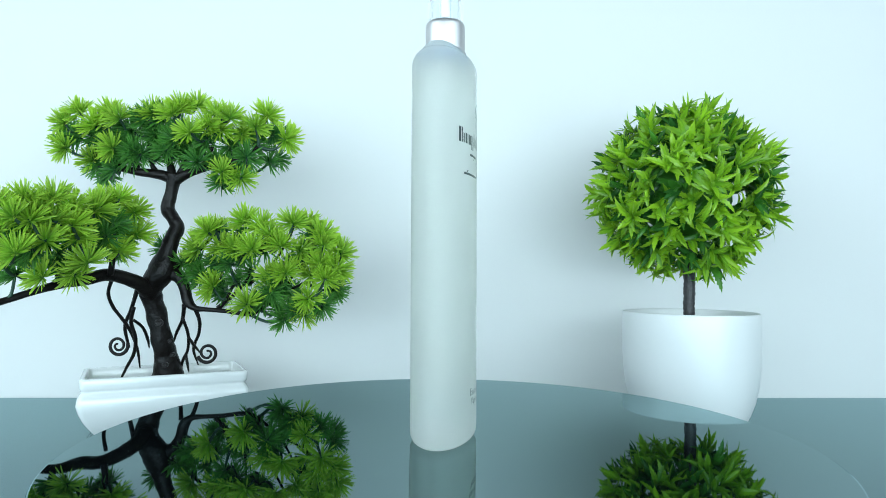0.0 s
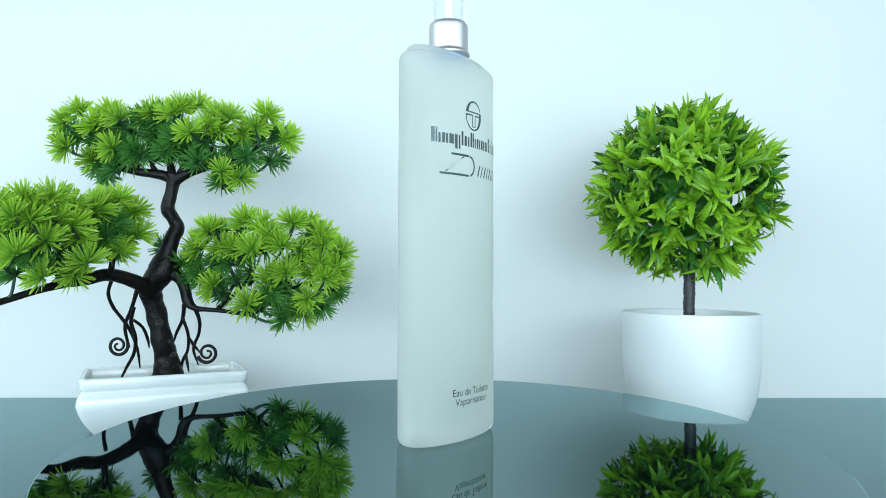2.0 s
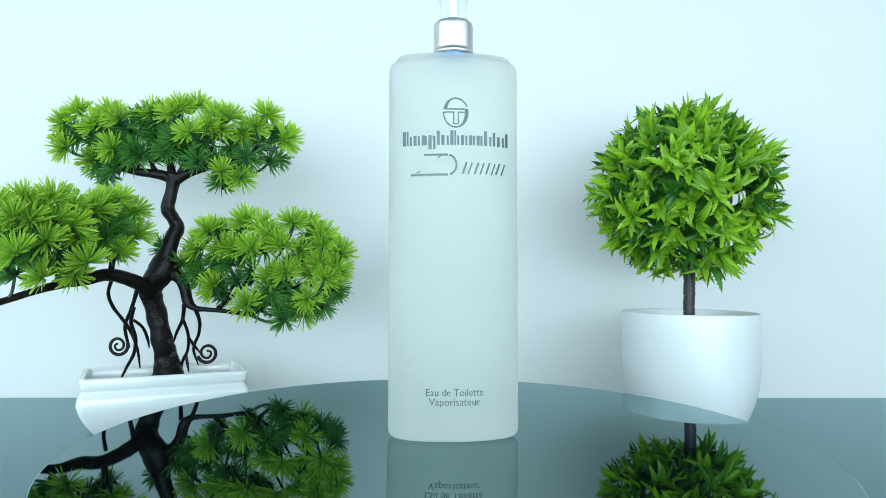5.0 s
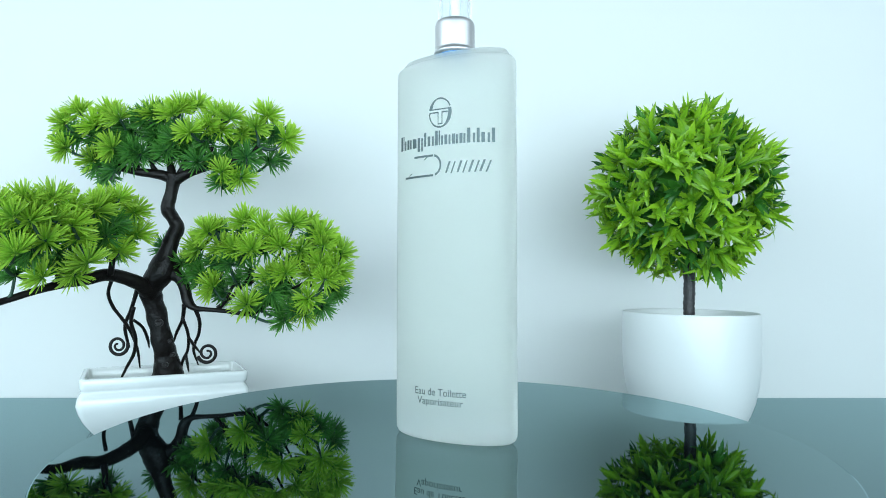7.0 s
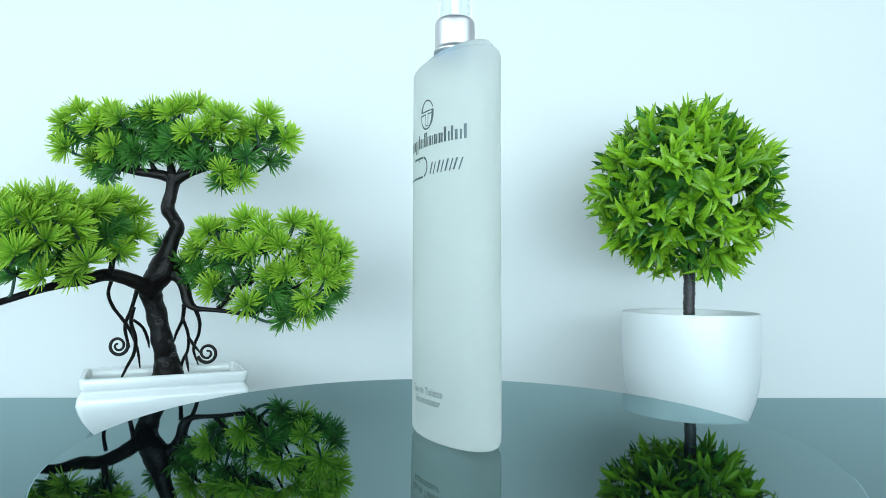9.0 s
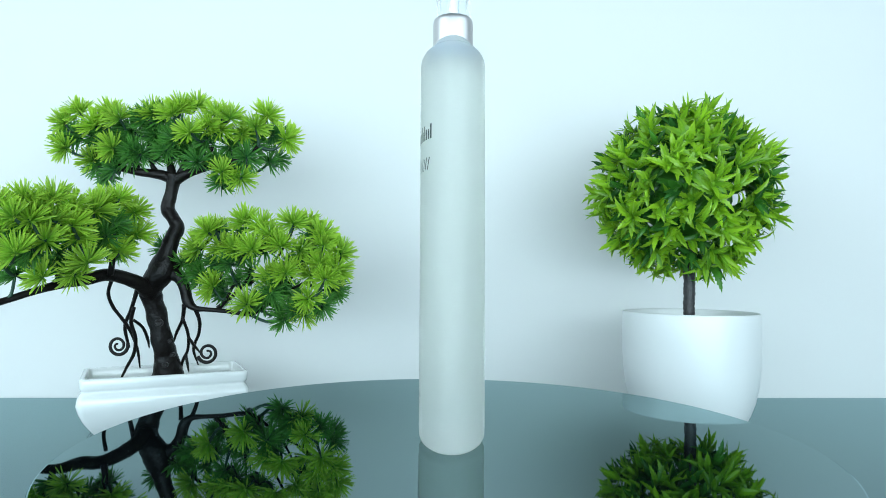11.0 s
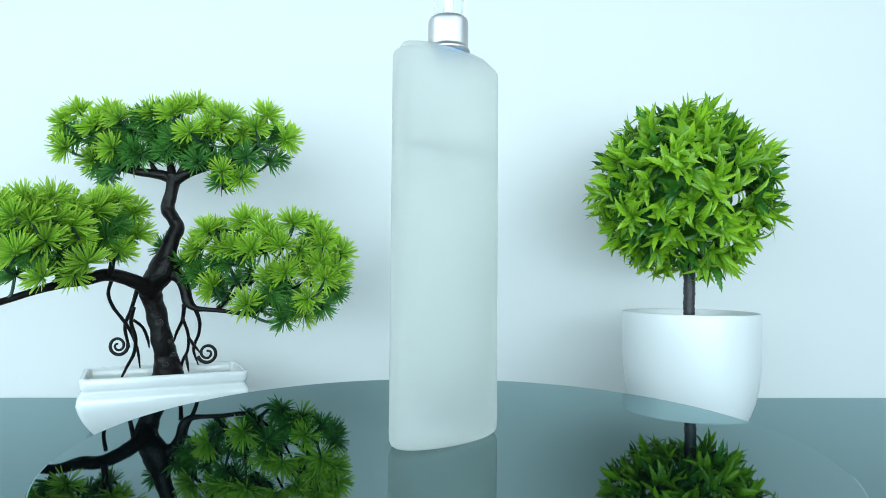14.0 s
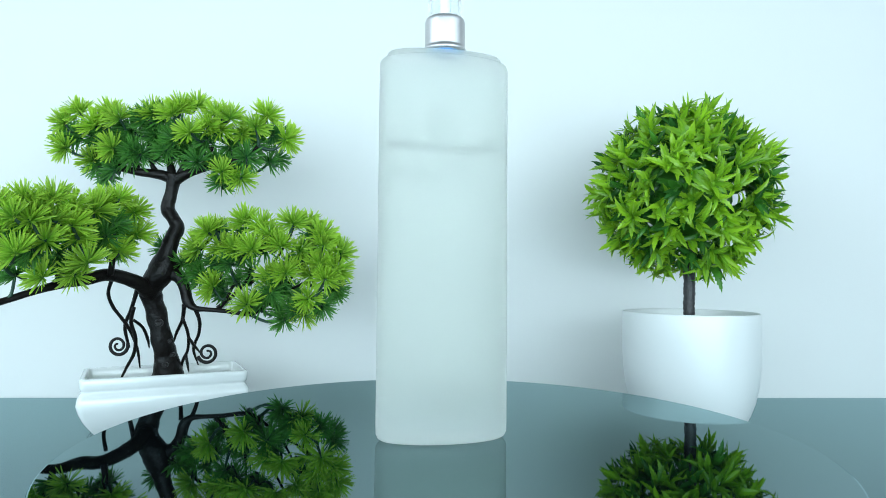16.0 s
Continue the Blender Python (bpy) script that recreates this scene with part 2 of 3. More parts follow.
def build_bottle():
    bottle = tagged(new("perfume_bottle"), "tall frosted glass perfume bottle with grey print and silver collar", "perfume bottle")
    a, b = BOTTLE_A, BOTTLE_B
    levels = [(a - 0.0034, b - 0.0034, 0.0), (a - 0.0018, b - 0.0018, 0.0003), (a - 0.0007, b - 0.0007, 0.0011), (a - 0.0001, b - 0.0001, 0.0026),
              (a, b, 0.006), (a, b, 0.05), (a, b, 0.10), (a, b, 0.1436), (a - 0.0002, b - 0.0002, 0.1448), (a - 0.0007, b - 0.0008, 0.1458),
              (a - 0.0014, b - 0.0015, 0.1464), (a - 0.0022, b - 0.0025, 0.1466), (a - 0.0026, b - 0.0030, 0.1468), (a - 0.00275, b - 0.0033, 0.1474),
              (a - 0.0030, b - 0.0037, 0.1484), (a - 0.0038, b - 0.0046, 0.1492), (a - 0.0052, b - 0.0060, 0.1497), (a - 0.0085, b - 0.0078, 0.14995)]
    body = part("glass_body", ring_loft([oval(*l) for l in levels]), FROSTED, bottle, "milky frosted glass body")
    inner = [(a - 0.0065, b - 0.0055, 0.0090), (a - 0.0050, b - 0.0042, 0.0096), (a - 0.0038, b - 0.0030, 0.0120), (a - 0.0034, b - 0.0026, 0.0160),
             (a - 0.0034, b - 0.0026, 0.1380), (a - 0.0042, b - 0.0034, 0.1412), (a - 0.0065, b - 0.0055, 0.1425)]
    part("perfume", ring_loft([oval(*l) for l in inner]), LIQUID, body, "pale clear perfume inside").visible_shadow = False
    part("gasket", lathe([(0.0066, 0.1482), (0.0066, 0.1506)], 48), BLUE, bottle, "blue neck gasket")
    part("collar", lathe([(0.0082, 0.1502), (0.0085, 0.1505), (0.0085, 0.1511), (0.0082, 0.1516), (0.0079, 0.1519), (0.0079, 0.1526), (0.0079, 0.1600), (0.0079, 0.1616), (0.00782, 0.1624), (0.0076, 0.1631), (0.0072, 0.16355), (0.0060, 0.1638)], 64),
         METAL, bottle, "brushed silver metal collar")
    cap = part("cap", lathe([(0.0067, 0.1634), (0.0067, 0.1938), (0.0062, 0.1946), (0.0050, 0.1946), (0.0052, 0.1634)], 48, False, False), CLEAR, bottle, "clear plastic cap")
    cap.visible_shadow = False
    part("spray_head", lathe([(0.0022, 0.1636), (0.0022, 0.1758), (0.0038, 0.1763), (0.0038, 0.1878), (0.0034, 0.1886)], 40), PALE_GREY, cap, "pale grey spray head")
    # oval badge
    bm = bmesh.new()
    n, rx, rz, zc = 120, 0.0049, 0.0058, 0.1244
    outer, inner = [], []
    for i in range(n):
        t = 2 * math.pi * i / n
        heavy = max(0.0, math.cos(t + 0.35)) if t < 0.35 or t > math.pi else max(0.0, -math.cos(t))
        w = 0.0005 + 0.0010 * heavy
        outer.append(bm.verts.new((rx * math.cos(t), zc + rz * math.sin(t), 0)))
        inner.append(bm.verts.new(((rx - w) * math.cos(t), zc + (rz - 0.0006) * math.sin(t), 0)))
    for i in range(n):
        if 15 <= i * 3 < 24 or 168 <= i * 3 < 177:
            continue
        j = (i + 1) % n
        bm.faces.new((outer[i], outer[j], inner[j], inner[i]))
    flat_bar(bm, -0.0034, 0.0047, zc + 0.0011, zc + 0.0016, cuts=8)
    flat_bar(bm, -0.0044, -0.0009, zc - 0.0001, zc + 0.0004, cuts=4)
    flat_bar(bm, 0.0010, 0.0034, zc - 0.0001, zc + 0.0004, cuts=4)
    for x in (-0.0010, 0.0007):
        flat_bar(bm, x, x + 0.0004, zc - 0.0042, zc + 0.0004, cuts=1)
    flat_bar(bm, -0.0010, 0.0011, zc - 0.0045, zc - 0.0041, cuts=2)
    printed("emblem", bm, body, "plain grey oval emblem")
    # first line: plain upright bars of letter size
    bm = bmesh.new()
    x, z0 = -0.0200, 0.1120
    for w, h, drop in ((0.0034, 0.0056, 0), (0.0024, 0.0038, 0), (0.0020, 0.0038, 0), (0.0026, 0.0038, 0.0016), (0.0010, 0.0054, 0), (0.0028, 0.0038, 0),
                       (0.0034, 0.0056, 0), (0.0025, 0.0038, 0), (0.0023, 0.0038, 0), (0.0023, 0.0038, 0), (0.0029, 0.0056, 0), (0.0010, 0.0054, 0),
                       (0.0029, 0.0038, 0), (0.0010, 0.0054, 0)):
        flat_bar(bm, x, x + min(w, 0.0012), z0 - drop, z0 + h, cuts=2)
        if w > 0.0015:
            flat_bar(bm, x + w - 0.0008, x + w, z0 - drop, z0 + 0.0036, cuts=1)
        if w > 0.0030:
            flat_bar(bm, x + w * 0.45, x + w * 0.45 + 0.0006, z0, z0 + h, cuts=1)
        x += w + 0.00062
    printed("print_bar", bm, body, "row of plain grey printed bars")
    # second line: plain slanted bars
    bm = bmesh.new()
    z0 = 0.1013
    flat_bar(bm, -0.0170, -0.0030, z0 - 0.0010, z0 - 0.0002, cuts=8)
    flat_bar(bm, -0.0150, -0.0143, z0, z0 + 0.0066, 1.35)
    flat_bar(bm, -0.0120, -0.0030, z0 + 0.0066, z0 + 0.0074, cuts=8)
    for k in range(12):
        u, v = radians(-75 + 13 * k), radians(-75 + 13 * (k + 1))
        ring = [(-0.0030 + 0.0036 * q * math.cos(g), z0 + 0.0032 + 0.0042 * q * math.sin(g), 0) for g, q in ((u, 1.0), (v, 1.0), (v, 0.80), (u, 0.80))]
        bm.faces.new([bm.verts.new(p) for p in ring])
    for x in (0.0022, 0.0068, 0.0112, 0.0152):
        flat_bar(bm, x, x + 0.0008, z0 - 0.0002, z0 + 0.0042, 0.35)
        flat_bar(bm, x + 0.0022, x + 0.0028, z0 - 0.0004, z0 + 0.0040, 0.35)
    printed("print_bar", bm, body, "slanted plain grey printed bars")
    lettering("Eau de Toilette", -0.0004, 0.0177, 0.0027, 0.0216, body)
    lettering("Vaporisateur", -0.0004, 0.0142, 0.0027, 0.0193, body)
    return bottle


# ---- the bonsai ----
def blades(name, verts, faces, tips, mat):
    me = bpy.data.meshes.new(name)
    me.from_pydata([tuple(v) for v in verts], [], faces)
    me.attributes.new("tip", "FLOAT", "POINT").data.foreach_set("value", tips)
    me.materials.append(mat)
    return me


def needle_tuft(seed, mat, count=108, length=0.0132, low=-0.12):
    """A pompon of narrow creased blades that spread from one point round +Z."""
    rnd = random.Random(seed)
    verts, faces, tips = [], [], []
    for i in range(count):
        az = rnd.uniform(0, 2 * math.pi)
        tilt = math.acos(rnd.uniform(low, 1.0))
        L = length * rnd.uniform(0.80, 1.08)
        d = Vector((math.sin(tilt) * math.cos(az), math.sin(tilt) * math.sin(az), math.cos(tilt)))
        s = d.cross(Vector((rnd.uniform(-1, 1), rnd.uniform(-1, 1), rnd.uniform(-1, 1)))).normalized()
        u = d.cross(s)
        w = 0.00060 * rnd.uniform(0.75, 1.2)
        k = len(verts)
        bend = u * L * rnd.uniform(-0.12, 0.12)
        base = Vector((0, 0, -0.001)) + d * 0.0006
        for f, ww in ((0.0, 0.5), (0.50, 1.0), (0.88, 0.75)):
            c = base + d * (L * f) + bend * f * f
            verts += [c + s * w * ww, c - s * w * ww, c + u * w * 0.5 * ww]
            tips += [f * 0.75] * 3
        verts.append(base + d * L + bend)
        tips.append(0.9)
        for a in (k, k + 3):
            faces += [(a, a + 2, a + 5, a + 3), (a + 2, a + 1, a + 4, a + 5)]
        faces += [(k + 6, k + 8, k + 9), (k + 8, k + 7, k + 9)]
    return blades("needle_tuft", verts, faces, tips, mat)


def build_bonsai():
    bonsai = tagged(new("artificial_bonsai"), "artificial bonsai, dark trunk, green needle tufts in white ceramic planter", "bonsai")
    base = Vector((-0.2, 0.46, TABLE_Z))
    bonsai.matrix_basis = Matrix.Translation(base)
    up = -TABLE_Z

    # planter, turned a little to the wall
    hx, hy = 0.0550, 0.0296
    rings = []
    for inset, z in ((0.0105, 0.0), (0.0095, 0.0012), (0.0085, 0.0028), (0.0055, 0.0065), (0.0022, 0.012), (-0.0004, 0.018), (-0.0018, 0.0235), (-0.0010, 0.0285), (0.0008, 0.0312),
                     (0.0014, 0.0322), (0.0006, 0.0334), (0.0, 0.0348), (-0.0003, 0.0395), (0.0001, 0.0408), (0.0008, 0.0412), (0.0022, 0.0412), (0.0028, 0.0408), (0.0031, 0.038), (0.0042, 0.030), (0.0060, 0.0285)):
        rings.append(rounded_rect(hx - inset, hy - inset, max(0.0042 - max(inset, 0) * 0.2, 0.002), z))
    turn = pose(-0.0076, 0.0126, 0, 0, 0, 27)
    planter = part("planter", ring_loft(rings), CERAMIC, bonsai, "white glazed rectangular ceramic planter", m=turn)
    bm = bmesh.new()
    bmesh.ops.create_grid(bm, x_segments=30, y_segments=18, size=1)
    for v in bm.verts:
        v.co = (v.co.x * 0.0505, v.co.y * 0.0251, 0.0327 + 0.0006 * noise.noise(v.co * 6))
    part("filler", bm, FILL, planter, "pale mossy filler")

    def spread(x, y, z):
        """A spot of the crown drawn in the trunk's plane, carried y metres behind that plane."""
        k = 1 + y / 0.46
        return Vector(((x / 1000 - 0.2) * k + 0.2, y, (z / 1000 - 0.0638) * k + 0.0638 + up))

    def left_depth(x):
        """The left bough swings out to the front."""
        return -0.068 + (x + 64) * 0.00082

    def limb(name, rows, y0=0.0, y1=None, sides=10, rough=0.12, label="", early=1.0):
        """rows: (x, height above the disc, radius) in millimetres; depth runs from y0 to y1, and gets there the sooner the larger early is."""
        y1 = y0 if y1 is None else y1
        n = len(rows) - 1
        pts = []
        for i, (x, z, r) in enumerate(rows):
            y = y0 + (y1 - y0) * min(1.0, early * i / n)
            pts.append((*spread(x, y, z), r / 1000 * (1 + y / 0.46)))
        part(name, tube(pts, sides, 5, rough), BARK, bonsai, label)
        return [Vector(p[:3]) for p in pts]

    limb("trunk", [(0.3, -25.7, 11.7), (0.1, -17.5, 11.3), (-0.6, -7.3, 10), (-3, 5.1, 8.1), (-5.4, 15.3, 7.5), (-11, 35.9, 7.1), (-14.7, 48.3, 7.5), (-12.9, 56.7, 8.3), (-6.9, 65.9, 9.6), (-3.9, 77.6, 6.5), (-0.5, 88.1, 5.5), (3, 97.7, 5.2), (-0.1, 104, 5), (-4.1, 111.1, 5), (-2.6, 119.5, 4.4), (-0.8, 128, 4.6), (-0.6, 137.2, 6.3)],
         0.012, -0.020, 18, 0.16, "dark gnarled trunk", 2.2)
    forks = []
    forks += limb("branch", [(-9.7, 62.1, 5.8), (-1.4, 63.5, 5.4), (5.7, 61, 5), (10.1, 52.8, 4.2), (12.5, 43.6, 4), (17.6, 38.3, 2.5), (26.3, 37.2, 1.7), (40.9, 36.1, 1.6), (57.6, 34.2, 1.7), (66.6, 37.6, 1.3), (82.2, 49.3, 1), (98.7, 57.8, 0.8)], -0.018, -0.024)
    forks += limb("branch", [(-13.5, 49.2, 6.7), (-25.4, 56.5, 5.4), (-45.1, 61.8, 4.6), (-63.7, 58.2, 4.6), (-76.1, 56, 3.8), (-96.7, 50.4, 2.9), (-125.5, 41, 2.5), (-143.9, 35.4, 2.1)], -0.016, -0.124)
    for rows, y in (([(0, 133, 5.0), (-10, 136.5, 3.6), (-27, 138.5, 3.0), (-41, 142, 2.4), (-62, 153, 1.3)], -0.008), ([(1, 133, 5.0), (11, 138, 3.4), (28, 143.5, 2.6), (42, 146, 1.8), (62, 158, 1.2)], -0.010),
                    ([(-1, 135, 3.8), (-4, 147, 2.5), (-6, 162, 1.7)], 0.004), ([(-13, 138, 2.1), (-18, 147, 1.7), (-20, 168, 1.3)], -0.004),
                    ([(4, 137, 2.8), (9, 149, 1.9), (10, 168, 1.3)], 0.0), ([(-27, 140, 2.1), (-30, 151, 1.7), (-31, 166, 1.3)], 0.006),
                    ([(-45, 62, 2.5), (-44, 71, 2.1), (-44, 88, 1.3)], -0.006), ([(35, 37, 1.7), (41, 45, 1.3), (47, 58, 1.0)], -0.006),
                    ([(20, 142, 1.8), (26, 152, 1.4), (30, 166, 1.0)], -0.006), ([(-80, 54, 2.2), (-86, 66, 1.6), (-92, 84, 1.2)], -0.008),
                    ([(3.4, 69.3, 2.9), (14.9, 75.7, 1.7), (27.1, 88.4, 1.3), (33.1, 96.8, 0.8)], 0.004), ([(34.6, 38.5, 1.4), (46.8, 48.6, 1.3), (56.9, 61.6, 1.1), (58.5, 82.4, 0.8)], -0.004), ([(57.1, 55.3, 1.1), (73.4, 70.1, 1), (85.5, 89, 0.9), (90.3, 101.6, 0.8)], 0.002), ([(82.2, 49.3, 0.9), (94.3, 70.3, 0.8), (106.5, 82.9, 0.8)], -0.006)):
        start = left_depth(rows[0][0]) if rows[0][0] < -40 and rows[0][1] < 100 else -0.020
        forks += limb("branch", rows, start, start + y, 8)
    for rows, y in (([(-44, 58, 1.7), (-46, 48, 1.5), (-42, 38, 1.5), (-33, 27, 1.5), (-27, 17, 1.3), (-23, 6, 1.3), (-21, -6, 1.0)], 0.008),
                    ([(-24, 54, 2.1), (-29, 36, 1.7), (-33, 25, 1.5), (-31, 14, 1.3), (-29, 9, 1.0)], 0.004),
                    ([(-27, 38, 1.7), (-28.6, 27.5, 1.7), (-25, 15, 1.7), (-26, 4, 1.5), (-31, -6, 1.3), (-36, -17, 1.3)], 0.010),
                    ([(-27, 29, 1.3), (-20, 23.5, 1.3), (-16, 15, 1.3), (-14.7, 8.5, 0.8)], 0.006),
                    ([(10.1, 40.3, 2.1), (9.1, 29.5, 1.5), (5.2, 20.4, 1.4), (2.9, 12.9, 1.4)], 0.006),
                    ([(9.1, 31.2, 1.4), (13.6, 18.4, 1.4), (13.5, 7.3, 1.3), (10, -1, 1.3), (8.2, -12.5, 1.1)], 0.012),
                    ([(12.3, 4, 1.2), (13.7, -3, 1.1), (14.7, -8.3, 0.8)], 0.004),
                    ([(17.1, 40.4, 2.1), (21.6, 28.8, 1.6), (21.4, 19.7, 1.4), (18.7, 12.3, 1.4), (18, 6.5, 1.3), (21.6, -3.3, 1)], 0.006),
                    ([(14, 16.4, 1.3), (18.3, 10.6, 1.3), (22.6, 5.7, 1.3)], 0.004)):
        rows = [(x, z, r * (0.86 if n < len(rows) - 1 else 0.45)) for n, (x, z, r) in enumerate(rows)]
        limb("root", rows, -0.018 if rows[0][0] > -40 else -0.035, y, 8)
    for x, z, r in ((-8.3, 26.9, 0.0026), (0.8, 13.8, 0.0018), (2.4, 3.9, 0.0016), (-2.8, -3.6, 0.0018)):
        # a scar of a lost shoot: a low ring with a dimple
        scar = lathe([(r, -0.002), (r * 1.02, 0.0006), (r * 0.82, 0.0013), (r * 0.6, 0.0009), (r * 0.25, 0.0003), (r * 0.1, 0.0008)], 16)
        part("knot", scar, BARK, bonsai, m=Matrix.Translation(spread(x, -0.0285 if z > 20 else -0.030, z)) @ pose(0, 0, 0, 90, 0, 0))
    for cx, cz, start, way in ((-37.6, 10.1, 15, -1), (28.0, 5.4, 200, 1)):
        rows = []
        for i in range(26):
            t = i / 25
            ang = radians(start) + way * t * 2 * math.pi * 1.75
            reach = 6.3 * (1 - t) ** 0.8 + 1.1
            rows.append((cx + reach * math.cos(ang), cz + reach * math.sin(ang), 1.35 - 0.6 * t))
        limb("root", rows, -0.006, -0.008, 7, 0.05, "curled aerial root")

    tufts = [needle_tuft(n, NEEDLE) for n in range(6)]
    # tufts in the darkened green, for the shaded depth of the pads
    deep = [needle_tuft(n, NEEDLE_SHADE, 84) for n in range(20, 25)]
    rnd = random.Random(4)
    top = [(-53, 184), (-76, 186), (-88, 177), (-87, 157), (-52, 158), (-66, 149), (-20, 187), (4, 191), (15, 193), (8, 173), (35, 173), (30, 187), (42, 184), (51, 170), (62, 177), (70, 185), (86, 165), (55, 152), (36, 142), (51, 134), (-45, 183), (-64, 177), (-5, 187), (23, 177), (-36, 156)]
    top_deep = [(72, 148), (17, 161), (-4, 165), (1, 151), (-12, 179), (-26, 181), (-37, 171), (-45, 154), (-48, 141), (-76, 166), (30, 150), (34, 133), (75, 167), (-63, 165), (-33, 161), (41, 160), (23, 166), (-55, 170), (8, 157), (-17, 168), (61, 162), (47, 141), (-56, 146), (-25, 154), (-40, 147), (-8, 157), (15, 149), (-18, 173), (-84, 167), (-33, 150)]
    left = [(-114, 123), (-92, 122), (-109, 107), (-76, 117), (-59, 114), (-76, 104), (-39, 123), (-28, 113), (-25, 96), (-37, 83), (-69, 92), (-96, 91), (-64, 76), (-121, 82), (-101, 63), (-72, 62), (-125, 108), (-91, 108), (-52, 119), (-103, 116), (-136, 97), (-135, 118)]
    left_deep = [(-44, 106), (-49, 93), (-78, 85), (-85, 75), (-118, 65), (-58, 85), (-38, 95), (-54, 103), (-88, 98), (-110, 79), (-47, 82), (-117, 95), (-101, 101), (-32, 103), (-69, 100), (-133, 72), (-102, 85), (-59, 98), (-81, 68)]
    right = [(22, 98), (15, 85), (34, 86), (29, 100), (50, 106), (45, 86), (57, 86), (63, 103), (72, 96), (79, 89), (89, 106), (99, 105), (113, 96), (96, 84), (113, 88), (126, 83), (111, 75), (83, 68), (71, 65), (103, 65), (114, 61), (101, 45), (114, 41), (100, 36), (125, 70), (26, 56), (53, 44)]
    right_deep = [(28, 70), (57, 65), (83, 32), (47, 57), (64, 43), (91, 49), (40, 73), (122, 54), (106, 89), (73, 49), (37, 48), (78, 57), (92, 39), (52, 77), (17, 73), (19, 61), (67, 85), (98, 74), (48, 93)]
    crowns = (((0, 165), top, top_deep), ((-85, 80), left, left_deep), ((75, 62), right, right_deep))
    pick = random.Random(9)
    for (cx, cz), spots, shaded_spots in crowns:
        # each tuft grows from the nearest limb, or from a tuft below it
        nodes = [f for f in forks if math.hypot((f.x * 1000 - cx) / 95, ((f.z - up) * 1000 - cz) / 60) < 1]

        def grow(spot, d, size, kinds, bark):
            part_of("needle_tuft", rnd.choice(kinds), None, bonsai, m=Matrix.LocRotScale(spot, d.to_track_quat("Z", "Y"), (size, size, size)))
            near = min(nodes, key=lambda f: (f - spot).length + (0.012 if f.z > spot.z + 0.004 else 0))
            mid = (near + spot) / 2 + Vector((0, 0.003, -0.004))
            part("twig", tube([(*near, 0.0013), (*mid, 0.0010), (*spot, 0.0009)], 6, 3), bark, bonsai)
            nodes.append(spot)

        # deep green tufts fill the pad behind and below; their colour paints in its shade
        for x, z in sorted(shaded_spots, key=lambda p: abs(p[0] - cx) * 0.3 + p[1]):
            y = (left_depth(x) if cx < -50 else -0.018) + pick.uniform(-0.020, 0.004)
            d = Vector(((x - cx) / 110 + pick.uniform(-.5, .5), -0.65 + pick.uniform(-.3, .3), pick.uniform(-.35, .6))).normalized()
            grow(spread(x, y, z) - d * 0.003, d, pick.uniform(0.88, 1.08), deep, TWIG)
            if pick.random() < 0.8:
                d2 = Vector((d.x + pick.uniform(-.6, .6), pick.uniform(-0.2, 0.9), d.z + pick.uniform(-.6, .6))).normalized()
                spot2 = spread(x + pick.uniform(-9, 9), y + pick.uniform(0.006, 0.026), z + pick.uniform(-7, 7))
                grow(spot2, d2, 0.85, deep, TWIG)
        # bright tufts on top and in front, the lit copy of the needles
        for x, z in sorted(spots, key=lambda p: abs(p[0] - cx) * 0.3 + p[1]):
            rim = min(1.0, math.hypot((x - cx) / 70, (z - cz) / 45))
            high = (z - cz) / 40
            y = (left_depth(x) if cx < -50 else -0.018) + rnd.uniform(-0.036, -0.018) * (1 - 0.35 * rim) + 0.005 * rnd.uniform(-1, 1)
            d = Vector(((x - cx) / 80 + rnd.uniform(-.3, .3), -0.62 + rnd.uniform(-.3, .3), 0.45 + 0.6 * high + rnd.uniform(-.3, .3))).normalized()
            # some low tufts take the shade-coloured needles too
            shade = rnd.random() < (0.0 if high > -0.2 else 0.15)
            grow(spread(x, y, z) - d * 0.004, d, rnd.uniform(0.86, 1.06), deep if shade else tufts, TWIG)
    # stray tufts that sit on the bark itself
    for x, z, y, d, size in ((-5, 82, -0.012, (-0.9, -0.1, 0.25), 0.95), (8, 71, -0.020, (0.8, -0.4, 0.3), 0.8), (11, 60, -0.022, (0.8, -0.4, 0.0), 0.7)):
        part_of("needle_tuft", deep[0], None, bonsai, m=Matrix.LocRotScale(spread(x, y, z), Vector(d).to_track_quat("Z", "Y"), (size, size, size)))


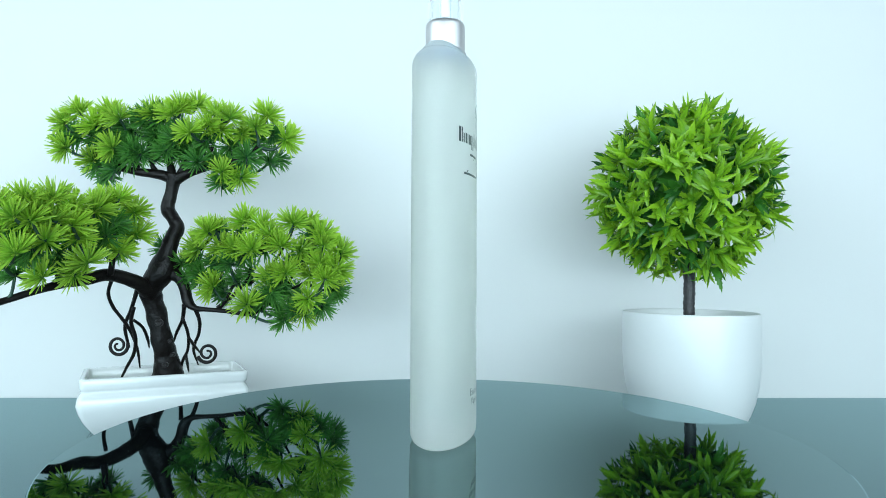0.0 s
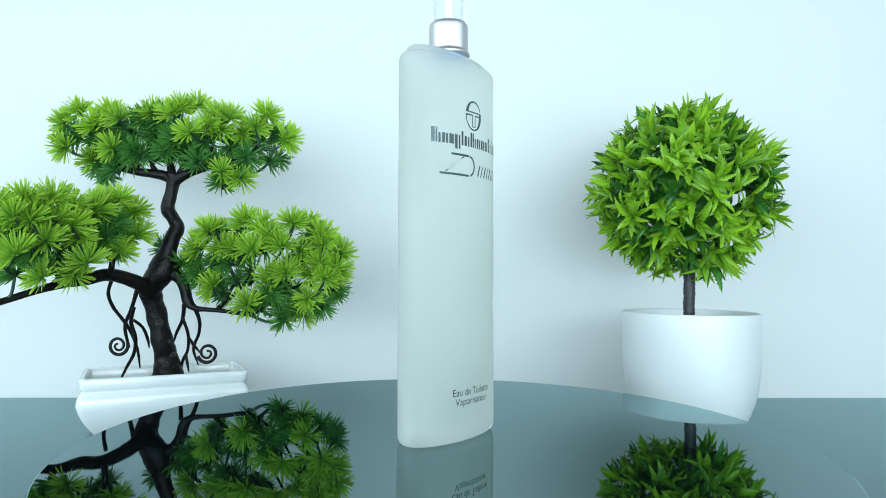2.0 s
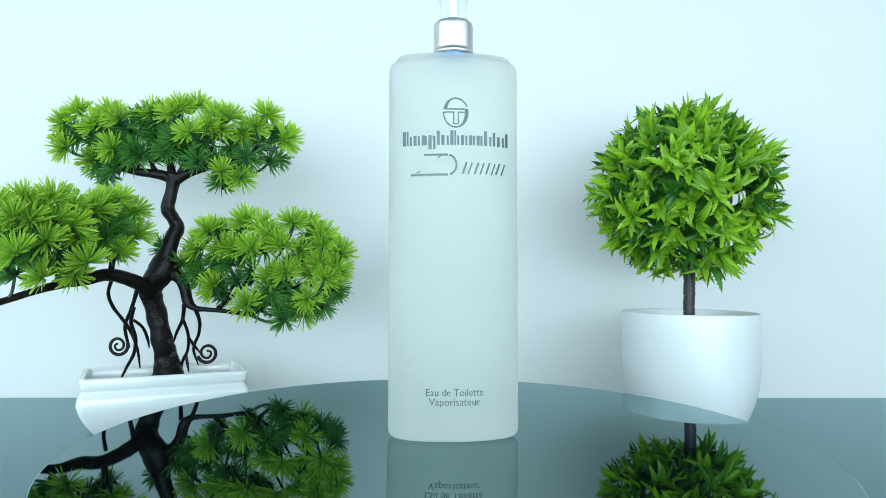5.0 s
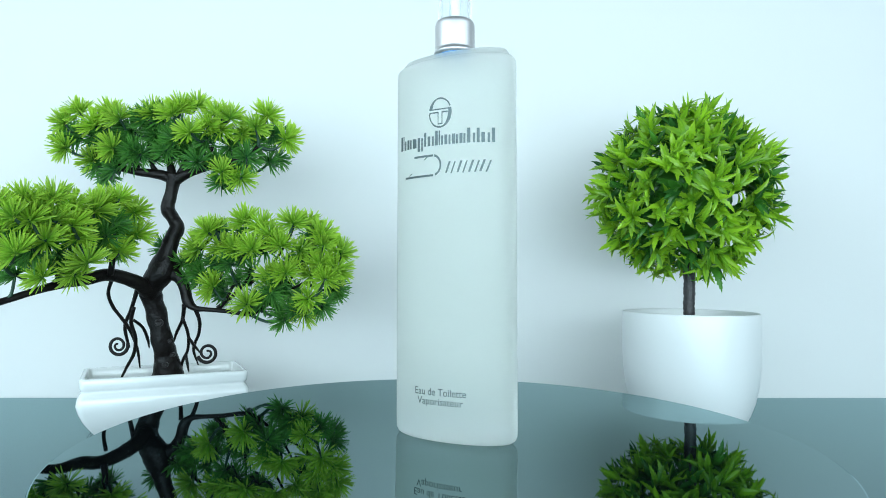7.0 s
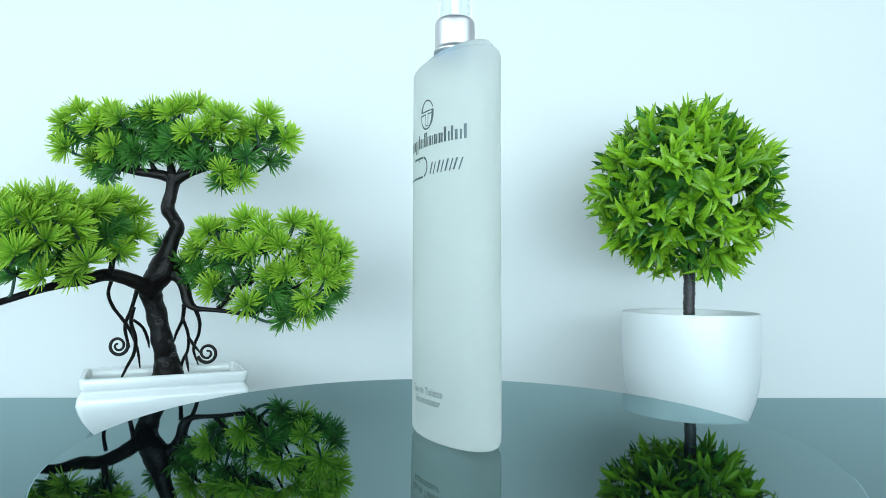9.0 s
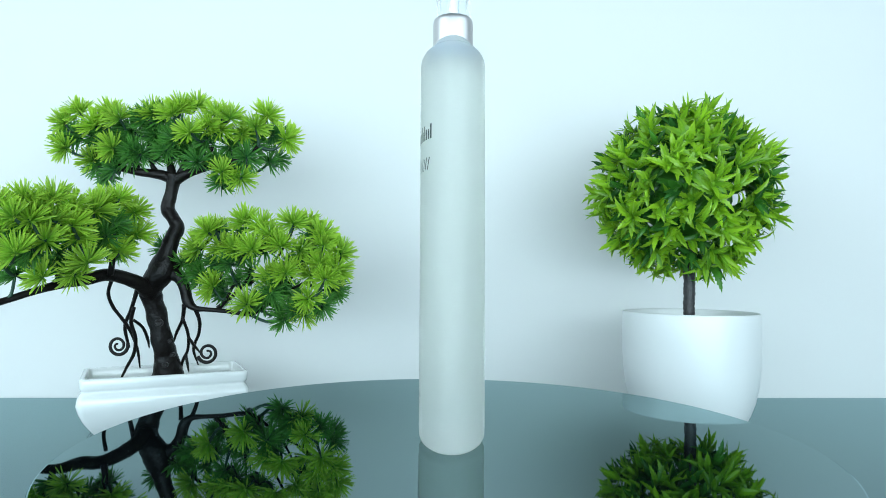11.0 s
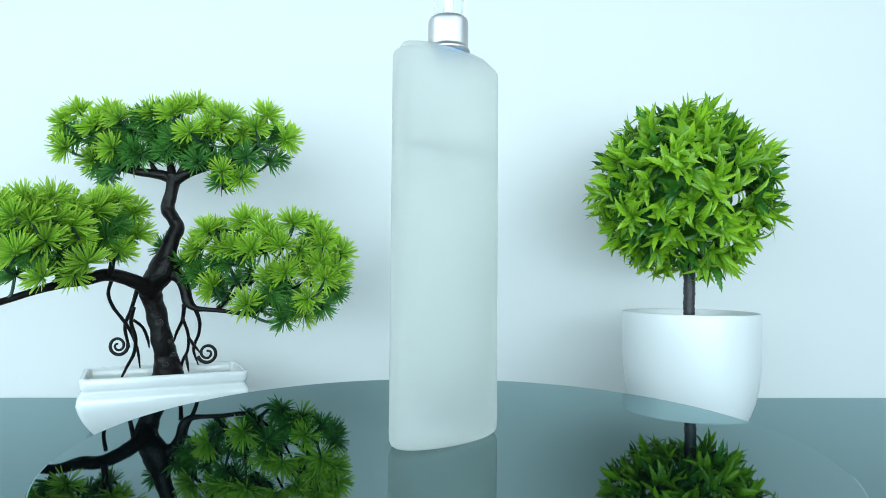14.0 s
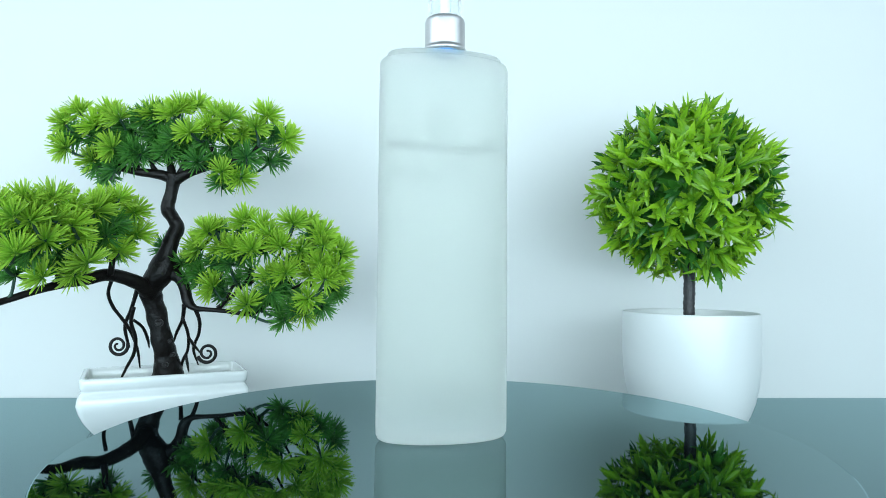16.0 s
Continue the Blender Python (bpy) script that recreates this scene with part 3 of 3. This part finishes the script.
# ---- the ball topiary ----
def leaf_sprig(seed, mat, leaves=7):
    """A star of pointed, creased, toothed leaves that spread round +Z."""
    rnd = random.Random(seed)
    verts, faces, tips = [], [], []
    shape = [(0.0, 0.12), (0.08, 0.22)]
    for n in range(6):
        f = 0.16 + 0.135 * n
        full = math.sin(math.pi * min(f + 0.04, 1.0) ** 0.92) ** 0.8
        shape += [(f, full * 1.18 + 0.05), (f + 0.030, full * 0.78)]
    shape.append((1.0, 0.0))
    for i in range(leaves):
        az = 2 * math.pi * (i + rnd.uniform(-.25, .25)) / leaves * (1 if i < 5 else 1.7)
        tilt = radians(rnd.uniform(28, 66) if i < 5 else rnd.uniform(8, 34))
        L, W = 0.0186 * rnd.uniform(0.62, 1.12), 0.00192 * rnd.uniform(0.75, 1.2)
        out = Vector((math.cos(az), math.sin(az), 0))
        side = Vector((-out.y, out.x, 0))
        droop, crease = rnd.uniform(-0.35, 0.5), rnd.uniform(0.15, 0.6)
        k = len(verts)
        for f, w in shape:
            t = tilt + droop * f * 2
            d = out * math.sin(t) + Vector((0, 0, math.cos(t)))
            nrm = Vector((0, 0, math.sin(t))) - out * math.cos(t)
            c = d * (L * f)
            verts += [c + side * W * w + nrm * W * w * crease, c, c - side * W * w + nrm * W * w * crease]
            tips += [f * 0.5, f * 0.25, f * 0.5]
        for n in range(len(shape) - 1):
            a = k + 3 * n
            faces += [(a, a + 1, a + 4, a + 3), (a + 1, a + 2, a + 5, a + 4)]
    return blades("leaf_sprig", verts, faces, tips, mat)


def build_topiary():
    topiary = tagged(new("artificial_topiary"), "artificial ball topiary with bright green pointed leaves in a white pot", "potted plant")
    topiary.matrix_basis = pose(0.1888, 0.4782, TABLE_Z)
    h = -TABLE_Z
    pot = part("pot", lathe([(0.0330, 0.0), (0.0345, 0.0008), (0.0375, 0.0055), (0.0415, 0.0135), (0.0448, 0.0225), (0.0472, 0.033), (0.0488, 0.046), (0.0494, 0.060), (0.0494, 0.075), (0.0491, 0.0872),
                       (0.0489, 0.0880), (0.0484, 0.0882), (0.0478, 0.0878), (0.0475, 0.0868), (0.0474, 0.070), (0.0470, 0.066)], 96), POT, topiary, "smooth white rounded pot")
    part("filler", lathe([(0.0470, 0.0650), (0.0469, 0.0672), (0.02, 0.0685), (0.004, 0.069)], 48), FILL, pot)
    ribs = []
    for n in range(60):
        z = 0.066 + n * 0.0019
        ribs.append((0.0002 * math.sin(n * 0.35), 0, z, 0.0042 + (0.00022 if n % 2 else -0.00012) + 0.0001 * math.sin(n * 1.7)))
    part("stem", tube(ribs, 14, 1, 0.12), STEM, topiary, "dark ribbed stem")
    c = Vector((-0.0044, 0.0, 0.1299 + h))
    # core in the dark leaf colour, so gaps in the foliage look shaded
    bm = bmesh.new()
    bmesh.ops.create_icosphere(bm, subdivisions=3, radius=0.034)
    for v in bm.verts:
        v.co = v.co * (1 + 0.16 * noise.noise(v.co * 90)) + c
    part("foam_core", bm, LEAF_DARK_SHADE, topiary, "inner ball, coloured dark green for the shade between leaves")
    sprigs = [leaf_sprig(n, LEAF, 9 + n % 2) for n in range(7)]
    dark = [leaf_sprig(n, LEAF_DARK_SHADE, 7) for n in range(30, 33)]
    rnd = random.Random(11)
    n = 310
    for i in range(n):
        z = 1 - 2 * (i + 0.5) / n
        az = i * 2.39996 + rnd.uniform(-.12, .12)
        r = math.sqrt(1 - z * z)
        d = Vector((r * math.cos(az), r * math.sin(az), z))
        if z < -0.97:
            continue
        if noise.noise(d * 3.1 + Vector((4.0, 1.0, 2.0))) < -0.45:
            continue
        reach = rnd.uniform(0.0505, 0.0622)
        spot = c + Vector((d.x * reach * 1.0, d.y * reach, d.z * reach * 0.99))
        lean = (d + Vector((rnd.uniform(-.35, .35), rnd.uniform(-.35, .35), rnd.uniform(-.25, .35)))).normalized()
        q = lean.to_track_quat("Z", "Y") @ Euler((0, 0, rnd.uniform(0, 6.28))).to_quaternion()
        k = rnd.uniform(0.85, 1.15)
        part_of("leaf_sprig", rnd.choice(sprigs if rnd.random() < 0.76 else dark), None, topiary, m=Matrix.LocRotScale(spot, q, (k, k, k)))
    # inner sprigs, coloured dark to give the ball shaded depth
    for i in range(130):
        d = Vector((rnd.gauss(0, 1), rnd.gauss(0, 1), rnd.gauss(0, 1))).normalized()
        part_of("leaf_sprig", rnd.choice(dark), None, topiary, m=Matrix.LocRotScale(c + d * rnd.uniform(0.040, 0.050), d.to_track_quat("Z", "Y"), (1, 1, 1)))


build_room()
build_table()
platter = build_turntable()
bottle = build_bottle()
build_bonsai()
build_topiary()


def motions():
    """The platter and the bottle on it turn together; the bottle stands a little off the spindle and off plumb."""
    disc_rows, bottle_rows = [], []
    for i in range(33):
        t = i * 0.5
        turn = TURN_RATE * (FRONT_AT - t)
        disc_rows.append((t, pose(0, 0, 0, 0, 0, turn)))
        bottle_rows.append((t, pose(AXIS[0], AXIS[1], DISC_Z + 0.0001, 0, -0.34, 0) @ pose(0, 0, 0, 0, 0, turn) @ pose(0.0025, 0.0017, 0, 0, -0.22, 0)))
    walk(platter, disc_rows)
    walk(bottle, bottle_rows)


motions()
